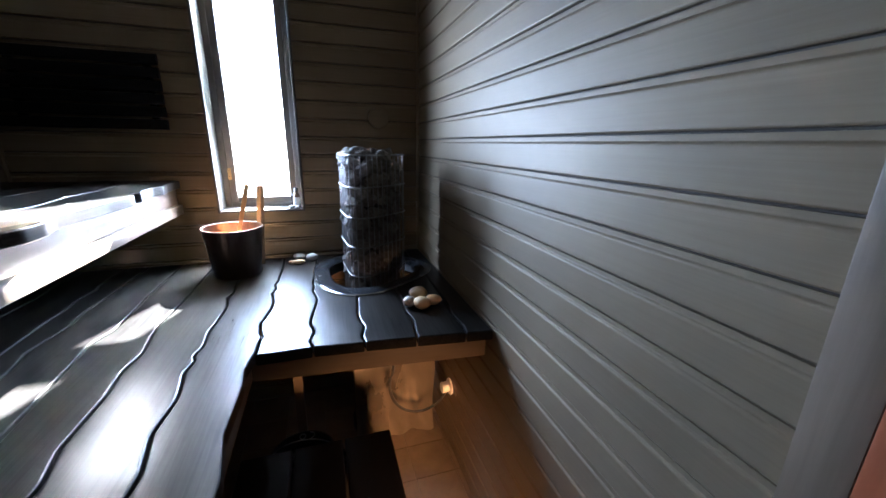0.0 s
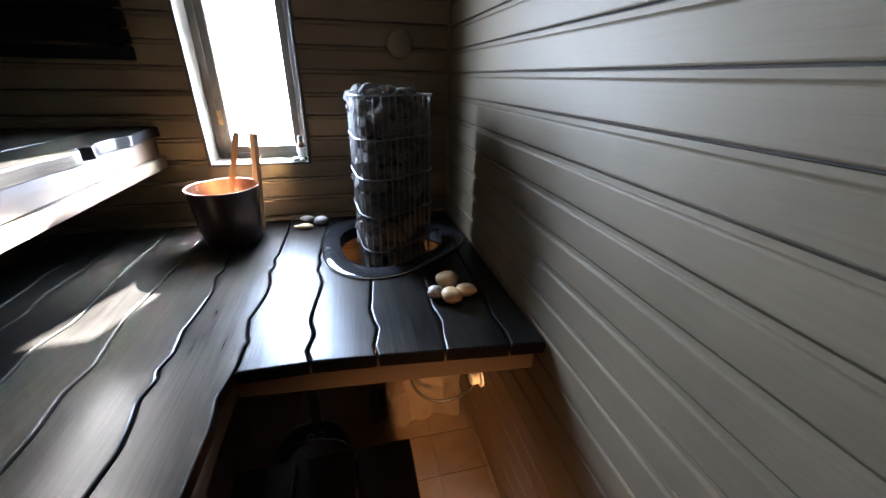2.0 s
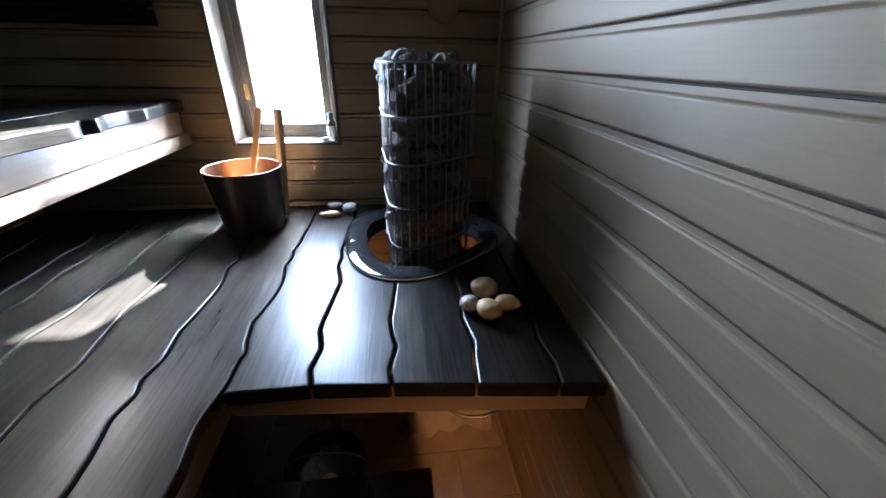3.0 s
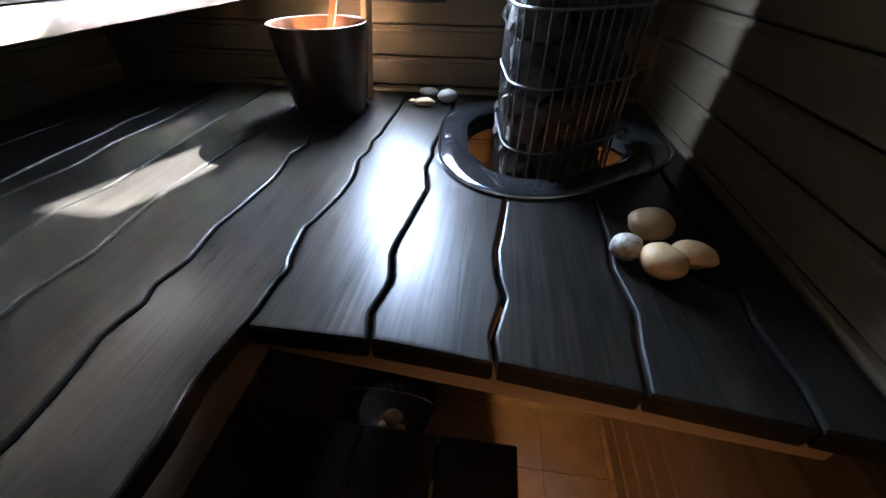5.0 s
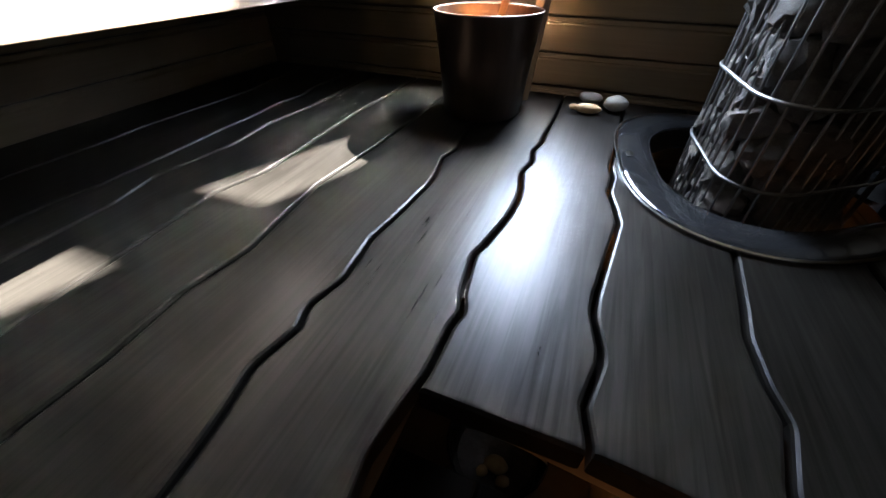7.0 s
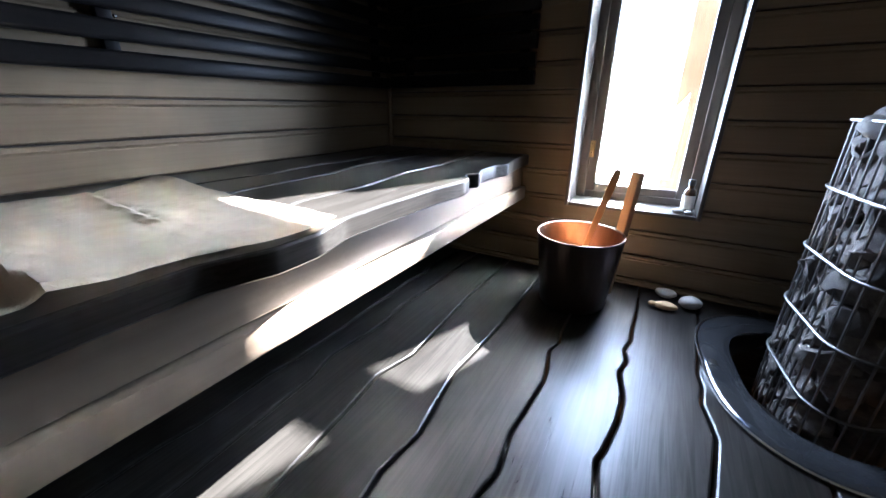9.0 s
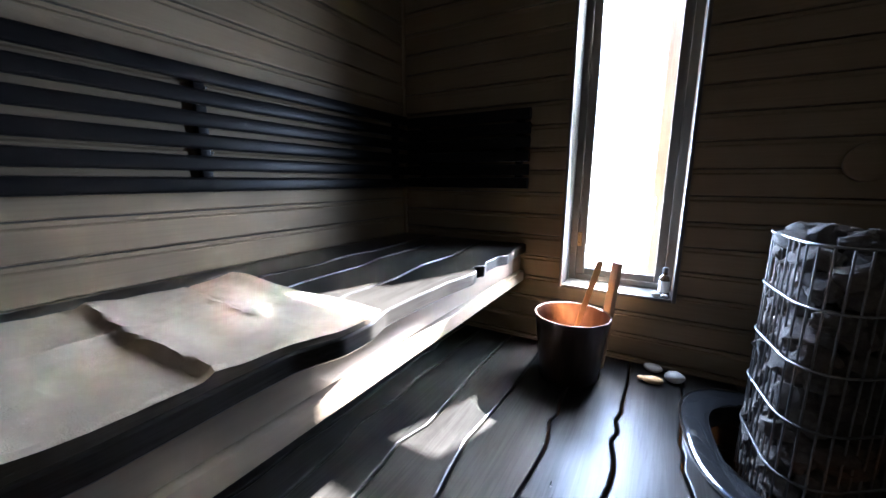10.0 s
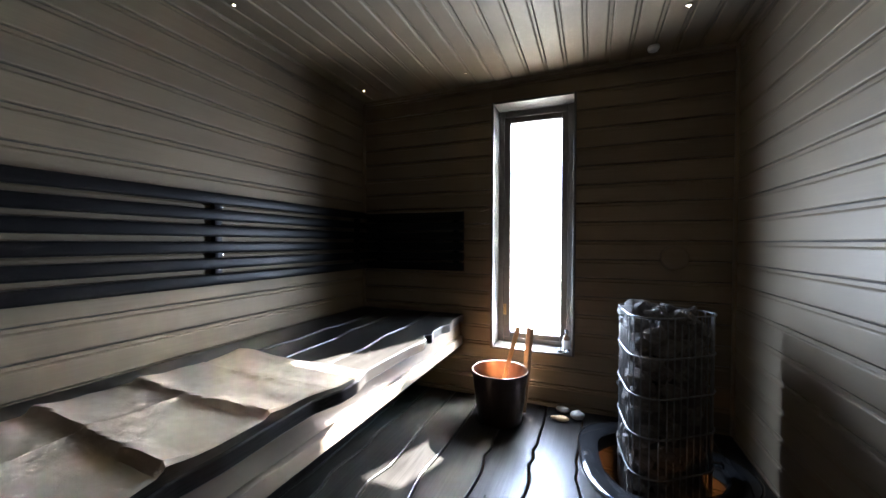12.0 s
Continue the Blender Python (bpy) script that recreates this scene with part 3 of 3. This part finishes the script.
for k in range(9):
    pick = random.Random(40 + k)
    bm = bmesh.new()
    for _ in range(17):
        d = Vector((pick.gauss(0, 1), pick.gauss(0, 1), pick.gauss(0, 1))).normalized()
        bm.verts.new(d * pick.uniform(0.9, 1.12))
    hull = bmesh.ops.convex_hull(bm, input=list(bm.verts))
    bmesh.ops.delete(bm, geom=[v for v in bm.verts if not v.link_faces], context="VERTS")
    bmesh.ops.subdivide_edges(bm, edges=list(bm.edges), cuts=2, use_grid_fill=True, smooth=0.25)
    for v in bm.verts:
        v.co *= 1 + 0.20 * noise.noise(v.co * 2.6 + Vector((k * 4.7, 0, 1))) + 0.10 * noise.noise(v.co * 6.5 + Vector((0, k * 3.1, 2)))
    rocks.append(mesh_of(bm, "stone", rock, angle=24))
rnd = random.Random(3)
z, turn = 0.74, 0.0
while z < 1.375:
    count = 10
    for k in range(count):
        a = 2 * math.pi * (k + rnd.uniform(-0.16, 0.16)) / count + turn
        s = rnd.uniform(0.037, 0.047)
        r = math.hypot(*three_sided(a, CAGE_R, 2.0)) - 0.004 - s * 0.86
        ob = part("stone", rnd.choice(rocks), None, heater)
        ob.matrix_basis = Matrix.LocRotScale((r * math.cos(a), r * math.sin(a), z + rnd.uniform(-0.010, 0.010)),
                                             Euler((rnd.uniform(-0.5, 0.5), rnd.uniform(-0.5, 0.5), a)), (s * 0.86, s * rnd.uniform(1.0, 1.3), s * rnd.uniform(0.8, 1.0)))
    z += 0.050
    turn += 0.37
for k in range(18):
    a, r = rnd.uniform(0, 6.28), 0.110 * math.sqrt(k / 17)
    s = rnd.uniform(0.025, 0.038)
    ob = part("stone", rnd.choice(rocks), None, heater)
    ob.matrix_basis = Matrix.LocRotScale((r * math.cos(a), r * math.sin(a), 1.384 + rnd.uniform(-0.008, 0.018)), Euler((rnd.uniform(-1, 1), rnd.uniform(-1, 1), a)), (s * 1.15, s, s * 0.72))

collar = thing("heater_collar", "glossy dark steel collar with bright rim round the heater opening", "collar", (HEAT[0] - 0.009, HEAT[1] + 0.005, BENCH))


def lobed(t, inner):
    """A soft three-cornered outline; inner is its least radius."""
    q = inner * 1.109 * (1 + 0.0986 * math.cos(3 * (t - radians(6))))
    return q * math.cos(t), q * math.sin(t)


def collar_ring(profile):
    rings = []
    for k in range(97):
        t = 2 * math.pi * k / 96
        ring = []
        for r, z in profile:
            ring.append((*lobed(t, r), z))
        rings.append(ring)
    bm = loft(rings, True, False)
    bmesh.ops.remove_doubles(bm, verts=bm.verts, dist=1e-6)
    return bm


part("plate", collar_ring([(0.2575, 0.002), (0.2575, 0.006), (0.250, 0.0095), (0.219, 0.0105), (0.201, 0.009), (0.193, 0.003), (0.190, -0.05), (0.188, -0.05), (0.190, 0.002)]), collar_steel, collar)
part("rim", collar_ring([(0.265, 0.0008), (0.265, 0.0055), (0.2625, 0.0075), (0.2592, 0.0065), (0.2592, 0.0008)]), rim_steel, collar, "bright polished rim")
part("maker_plate", box(-0.247, -0.232, -0.012, 0.012, 0.0105, 0.0116, 0.0004), rim_steel, collar, "small pale plate", at=pose(0, 0, -0.0005, 0, 0, 8))
part("clip", box(0.19, 0.240, 0.02, 0.034, 0.012, 0.016, 0.002), rim_steel, collar, "bright steel clip", at=pose(0, 0, 0, 0, 0, 12))


# ---- loose things ----
def loose_stone(name, label, x, y, z, size, turn, mat, seed, group):
    size = tuple(0.93 * v for v in size)
    ob = part(name, pebble(size, seed), mat, at=pose(x, y, z + size[2] * 0.97, 0, 0, turn))
    return tagged(ob, label, "stone", group)


G1, G2 = "stones beside the heater", "stones below the window"
loose_stone("pebble", "large cream egg-shaped pebble on the black bench", 0.564, 1.451, BENCH, (0.041, 0.034, 0.029), -5, pebble_cream, 1, G1)
loose_stone("pebble", "small grey-white marbled pebble on the black bench", 0.510, 1.388, BENCH, (0.027, 0.026, 0.024), 20, pebble_marble, 2, G1)
loose_stone("pebble", "round cream pebble on the black bench", 0.555, 1.356, BENCH, (0.037, 0.033, 0.027), -25, pebble_cream, 3, G1)
loose_stone("pebble", "flat cream oval pebble on the black bench", 0.609, 1.384, BENCH, (0.037, 0.027, 0.023), -18, pebble_cream, 4, G1)
loose_stone("pebble", "pale grey oval pebble on the black bench", 0.133, 2.115, BENCH, (0.035, 0.028, 0.022), 15, pebble_grey, 5, G2)
loose_stone("pebble", "flat grey pebble near the panelled wall", 0.066, 2.164, BENCH, (0.035, 0.026, 0.016), -10, pebble_grey, 6, G2)
knob_stone = loose_stone("pebble", "cream pebble with a small knob on the bench", 0.066, 2.068, BENCH, (0.036, 0.019, 0.014), 5, pebble_cream, 7, G2)
part("knob", pebble((0.012, 0.009, 0.008), 8), pebble_cream, knob_stone, at=pose(-0.036, -0.002, 0.002))

bucket = thing("sauna_bucket", "dark bronze metal sauna bucket with copper inside and wooden handle", "bucket", (-0.203, 1.985, BENCH))
bucket.scale = (1.055, 1.055, 1.055)
part("body", turned([(0.0, 0.003), (0.088, 0.003), (0.093, 0.0), (0.096, 0.004), (0.108, 0.11), (0.1215, 0.218), (0.1198, 0.2185), (0.1071, 0.11), (0.0948, 0.007), (0.0, 0.006)], 64), bronze, bucket)
part("inside", turned([(0.0, 0.010), (0.091, 0.010), (0.094, 0.014), (0.106, 0.11), (0.1183, 0.2185), (0.1165, 0.2185), (0.1045, 0.11), (0.092, 0.016), (0.0, 0.013)], 64), copper, bucket, "shiny copper inner wall")
part("rim", tube([(0.1212 * math.cos(2 * math.pi * k / 64), 0.1212 * math.sin(2 * math.pi * k / 64), 0.2195) for k in range(64)], 0.0018, 8, True), bronze_edge, bucket)
ha = radians(38)
stave = box(-0.009, 0.009, -0.021, 0.021, 0.02, 0.395, 0.005, 3)
for v in stave.verts:
    k = max(0.0, (v.co.z - 0.2) / 0.2)
    v.co.y *= 1 - 0.10 * k
part("handle", stave, tan_wood, bucket, "upright wooden stave handle", at=pose(0.108 * math.cos(ha), 0.108 * math.sin(ha), 0.0, 0, 0, math.degrees(ha)) @ pose(0, 0, 0, 0, 6, 0))

ladle = thing("ladle", "honey-coloured wooden ladle standing in the bucket", "ladle", (-0.203, 1.985, BENCH))
ladle.scale = (1.055, 1.055, 1.055)
shaft = loft([[(x * wx, y * wy, z) for x, y in ((-1, -1), (1, -1), (1, 1), (-1, 1))] for z, wx, wy in ((0.0, 0.006, 0.005), (0.10, 0.007, 0.005), (0.26, 0.009, 0.006), (0.36, 0.0105, 0.006), (0.385, 0.009, 0.005))])
bmesh.ops.bevel(shaft, geom=list(shaft.edges), offset=0.0025, segments=2, affect="EDGES")
part("handle", shaft, honey, ladle, at=pose(-0.02, 0.0, 0.030, -6, 15, 12))
part("bowl", turned([(0.0, 0.0), (0.026, 0.002), (0.036, 0.018), (0.038, 0.035), (0.0355, 0.035), (0.033, 0.019), (0.024, 0.006), (0.0, 0.004)], 32), copper, ladle, at=pose(-0.02, 0.0, 0.018))

bottle = thing("bottle", "small brown bottle with a white label on the window sill", "bottle", (0.072, NORTH + 0.055, WIN[2] + 0.011))
part("glass", turned([(0.0, 0.0), (0.017, 0.0), (0.0185, 0.003), (0.0185, 0.062), (0.015, 0.072), (0.0085, 0.079), (0.0085, 0.09), (0.0, 0.09)], 32), brown_glass, bottle)
part("label", turned([(0.0187, 0.012), (0.0190, 0.012), (0.0190, 0.056), (0.0187, 0.056)], 32, True), label_paper, bottle, "white paper label")
part("cap", turned([(0.0, 0.088), (0.0105, 0.088), (0.0105, 0.104), (0.0085, 0.107), (0.0, 0.107)], 24), rubber, bottle, "black screw cap")
for k, (x, y, s) in enumerate(((0.048, 0.015, (0.018, 0.013, 0.010)), (0.076, 0.012, (0.013, 0.011, 0.008)))):
    loose_stone("pebble", "small dark grey pebble on the window sill", x, NORTH + y, WIN[2] + 0.011, s, 15 * k, pebble_grey, 11 + k, "pebbles on the sill")

# towel over the upper bench
tb = bmesh.new()
NX, NY = 70, 150
grid = []
for j in range(NY + 1):
    row = []
    for i in range(NX + 1):
        u, v = i / NX, j / NY
        y = 1.232 - 1.25 * v
        back = -0.905 - 0.05 * min(1, v / 0.12) + 0.008 * math.sin(9 * v)
        fronted = front_edge(max(-0.5, y)) - 0.016 - 0.012 * abs(math.sin(5 * v))
        x = back + (fronted - back) * u
        y += 0.012 * (u - 0.5) - 0.028 * (1 - u) ** 2 * (1 - v) + 0.004 * math.sin(11 * u)
        h = 0.004 + 0.004 * (0.5 + noise.noise(Vector((x * 5, y * 5, 3)))) + 0.0026 * noise.noise(Vector((x * 14, y * 22, 7))) + 0.0018 * noise.noise(Vector((x * 45, y * 28, 1)))
        for c, height, wide, slope in ((1.068, 0.006, 0.007, -0.03), (0.905, 0.016, 0.014, 0.0), (0.705, 0.020, 0.016, -0.015), (0.49, 0.014, 0.018, 0.03), (0.25, 0.014, 0.020, -0.02)):
            d = y - (c + slope * (u - 0.5) + 0.006 * math.sin(5 * u + c * 9))
            fall = max(0.0, min(1.0, 1 + d / wide))
            h += height * (0.8 + 0.2 * math.cos(6.0 * u + 9 * c)) * (math.exp(-d / (3.2 * wide)) if d > 0 else fall ** 1.4)
        h += 0.026 * math.exp(-(u / 0.30) ** 2 - (v / 0.05) ** 2) + 0.006 * (1 - u)
        h -= 0.004 * math.exp(-((y - 1.078 + 0.03 * (u - 0.5)) / 0.006) ** 2)
        d = u - 0.44 - 0.10 * max(0.0, v - 0.26)
        h += 0.008 * math.exp(-abs(d / 0.022) ** 1.2) * (1 if v > 0.26 else 0.25)
        if i in (0, NX) or j in (0, NY):
            h *= 0.6
        row.append(tb.verts.new((x, y, UPPER + h)))
    grid.append(row)
for a, b in zip(grid, grid[1:]):
    for k in range(NX):
        tb.faces.new((a[k], a[k + 1], b[k + 1], b[k]))
solid = bmesh.ops.solidify(tb, geom=list(tb.faces), thickness=0.0028)
towel = part("bench_towel", tb, linen)
tagged(towel, "creased cream linen towel spread along the upper bench", "towel")

# step in front of the bench
STEP = 0.36
step = thing("step_stool", "black wooden step with plank top in front of the bench", "step", (0, 0, 0))
for x0, x1 in ((-0.125, 0.045), (0.053, 0.222), (0.230, 0.402)):
    part("plank", box(x0, x1, 0.74, 1.275, STEP - 0.04, STEP, 0.008, 3), step_black, step)
for x in (-0.105, 0.347):
    for y in (0.78, 1.2):
        part("leg", box(x, x + 0.035, y, y + 0.04, FLOOR - 0.004, STEP - 0.041, 0.003), step_black, step)
for y in (0.79, 1.21):
    part("rail", box(-0.069, 0.346, y, y + 0.022, STEP - 0.11, STEP - 0.042, 0.003), step_black, step)
# Left side and back are unseen, added to stop light passing under the step.
part("side_panel", box(-0.123, -0.107, 0.755, 1.252, FLOOR - 0.004, STEP - 0.042, 0.002), step_black, step)
part("side_panel", box(0.384, 0.400, 0.755, 1.252, FLOOR - 0.004, STEP - 0.042, 0.002), pale_y, step, "pale grey side board")
part("back_panel", box(-0.123, 0.400, 1.254, 1.270, FLOOR - 0.004, STEP - 0.042, 0.002), step_black, step)

# pail under the bench with a wire handle
pail = thing("pail", "black enamel pail with raised wire handle on the floor", "pail", (0.06, 1.44, FLOOR))
part("body", turned([(0.0, 0.006), (0.088, 0.006), (0.092, 0.0), (0.098, 0.004), (0.128, 0.245), (0.131, 0.25), (0.126, 0.25), (0.095, 0.012), (0.0, 0.010)], 48), black_enamel, pail)
bail = [(0.127 * math.cos(math.pi * k / 24), -0.03 * math.sin(math.pi * k / 24), 0.235 + 0.108 * math.sin(math.pi * k / 24)) for k in range(25)]
bail_wire = part("bail", tube(bail, 0.0026, 6), wire_mat, pail, "thin curled wire handle")
part("curl", tube([((0.012 + 0.0007 * a) * math.cos(a * 0.42 - 1.5) + 0.0016 * a, -0.03, 0.357 + (0.012 + 0.0003 * a) * math.sin(a * 0.42 - 1.5)) for a in range(23)], 0.0022, 6), wire_mat, bail_wire)
for k, (x, y, s) in enumerate(((0.01, -0.03, (0.034, 0.024, 0.018)), (0.035, -0.06, (0.02, 0.016, 0.012)), (-0.02, -0.055, (0.018, 0.015, 0.011)))):
    loose_stone("pebble", "pale pebble lying in the black pail", 0.06 + x, 1.44 + y, FLOOR + 0.18, s, 25 * k, pebble_cream, 21 + k, "pebbles in the pail")
filling = part("pebble_fill", turned([(0.0, 0.014), (0.094, 0.014), (0.114, 0.17), (0.10, 0.182), (0.0, 0.181)], 40), rock, at=pose(0.06, 1.44, FLOOR))
tagged(filling, "dark stones filling the pail", "stones", kind="stuff")

# wall outlet with cable under the bench
outlet = thing("wall_outlet", "round white plastic cable outlet on the panelled wall", "outlet", (EAST - 0.002, 1.556, 0.285))
part("flange", turned([(0.0, 0.0), (0.040, 0.0), (0.040, 0.008), (0.034, 0.012), (0.0, 0.013)], 36), white_plastic, outlet, at=pose(0, 0, 0, 0, -90, 0))
part("socket", turned([(0.0, 0.012), (0.025, 0.012), (0.027, 0.044), (0.023, 0.048), (0.0, 0.046)], 32), white_plastic, outlet, at=pose(0, 0, 0, 0, -90, 0))
cable_pts = [(0.53, 1.64, 0.60), (0.495, 1.63, 0.50)]
for k in range(33):
    a = radians(150 + 200 * k / 32)
    cable_pts.append((0.60 + 0.14 * math.cos(a), 1.62 - 0.05 * k / 32, 0.30 + 0.155 * math.sin(a)))
cable_pts.append((0.725, 1.560, 0.275))
cable = part("power_cable", tube(cable_pts, 0.007, 8), rubber)
tagged(cable, "thick black cable hanging from the outlet to the heater", "cable")

sheet = bmesh.new()
g = [[sheet.verts.new((0.30 + 0.41 * i / 22, 1.70 + 0.05 * noise.noise(Vector((i * 0.22 + j * 0.05, j * 0.07, 0))) + 0.006 * noise.noise(Vector((i * 0.5, j * 0.3, 5))), FLOOR + 0.47 * j / 24)) for i in range(23)] for j in range(25)]
for a, b in zip(g, g[1:]):
    for k in range(22):
        sheet.faces.new((a[k], a[k + 1], b[k + 1], b[k]))
bmesh.ops.solidify(sheet, geom=list(sheet.faces), thickness=0.0012)
shield = part("heat_shield", sheet, foil)
tagged(shield, "crumpled metal heat shield sheet before the heater base", "shield")

# round vent, sensor and ceiling spots
vent = thing("wall_vent", "round wooden air vent plug painted like the wall", "vent", (0.529, NORTH, 1.574))
part("disc", turned([(0.0, 0.0), (0.052, 0.0), (0.055, 0.004), (0.054, 0.014), (0.046, 0.020), (0.0, 0.022)], 40), panel_x, vent, at=pose(0, 0, 0, 90, 0, 0))
sensor = thing("temperature_sensor", "small pale round sensor on the wooden ceiling", "sensor", (0.424, 2.115, CEIL))
part("cover", turned([(0.0, 0.0), (0.022, 0.0), (0.023, 0.010), (0.017, 0.020), (0.0, 0.023)], 28), white_plastic, sensor, at=pose(0, 0, 0, 180, 0, 0))


def spot(x, y, r):
    s = thing("ceiling_spot", "tiny lit spotlight set into the wooden ceiling", "light", (x, y, CEIL), "ceiling spots")
    part("ring", turned([(r, 0.0), (r * 2.0, 0.0), (r * 2.0, -0.003), (r * 1.3, -0.006), (r, -0.004)], 24, True), rim_steel, s)
    part("diode", turned([(0.0, -0.001), (r * 0.98, -0.001), (r * 0.8, -0.005), (0.0, -0.006)], 16), lit, s, "glowing warm diode")


# The last spot, near the door, is an added one out of view.
for x, y, r in ((-0.99, 2.045, 0.0038), (-0.398, 2.052, 0.0032), (0.497, 1.845, 0.006), (-0.995, 1.250, 0.0042), (0.62, 0.22, 0.016)):
    spot(x, y, r)


# ---- floor tiles and wall boards ----
TILE = 0.20
tile = box(0.001, TILE - 0.001, 0.001, TILE - 0.001, -0.012, 0.0, 0.001, 1)
tile_mesh = mesh_of(tile, "tile", tile_mat, smooth=False)
y = SOUTH + 0.02
while y < NORTH - 0.05:
    x = -0.26
    while x < EAST - 0.01:
        part("tile", tile_mesh, None, floor, at=pose(x, y, FLOOR))
        x += TILE
    y += TILE
part("tiles", box(WEST, -0.262, SOUTH, NORTH, FLOOR - 0.012, FLOOR), tile_mat, floor, smooth=False)


def north_spans(z0, z1):
    if z1 > WIN[2] - 0.004 and z0 < WIN[3] + 0.004:
        runs = [(WEST, WIN[0] - 0.002, 0.0, 1.0), (WIN[1] + 0.002, EAST, 0.0, 1.0)]
        if z0 < WIN[2] - 0.006:
            runs.append((WIN[0] - 0.002, WIN[1] + 0.002, 0.0, WIN[2] - 0.002 - z0))
        if z1 > WIN[3] + 0.006:
            runs.append((WIN[0] - 0.002, WIN[1] + 0.002, WIN[3] + 0.002 - z0, 1.0))
        return runs
    return [(WEST, EAST, 0.0, 1.0)]


panelled(wall_north, "x", north_spans, NORTH, 1, 0.031)
panelled(wall_east, "y", lambda a, b: [(0.285, NORTH, 0.0, 1.0)], EAST, 1, 0.027)
panelled(wall_west, "y", lambda a, b: [(SOUTH, NORTH, 0.0, 1.0)], WEST, -1, PHASE)
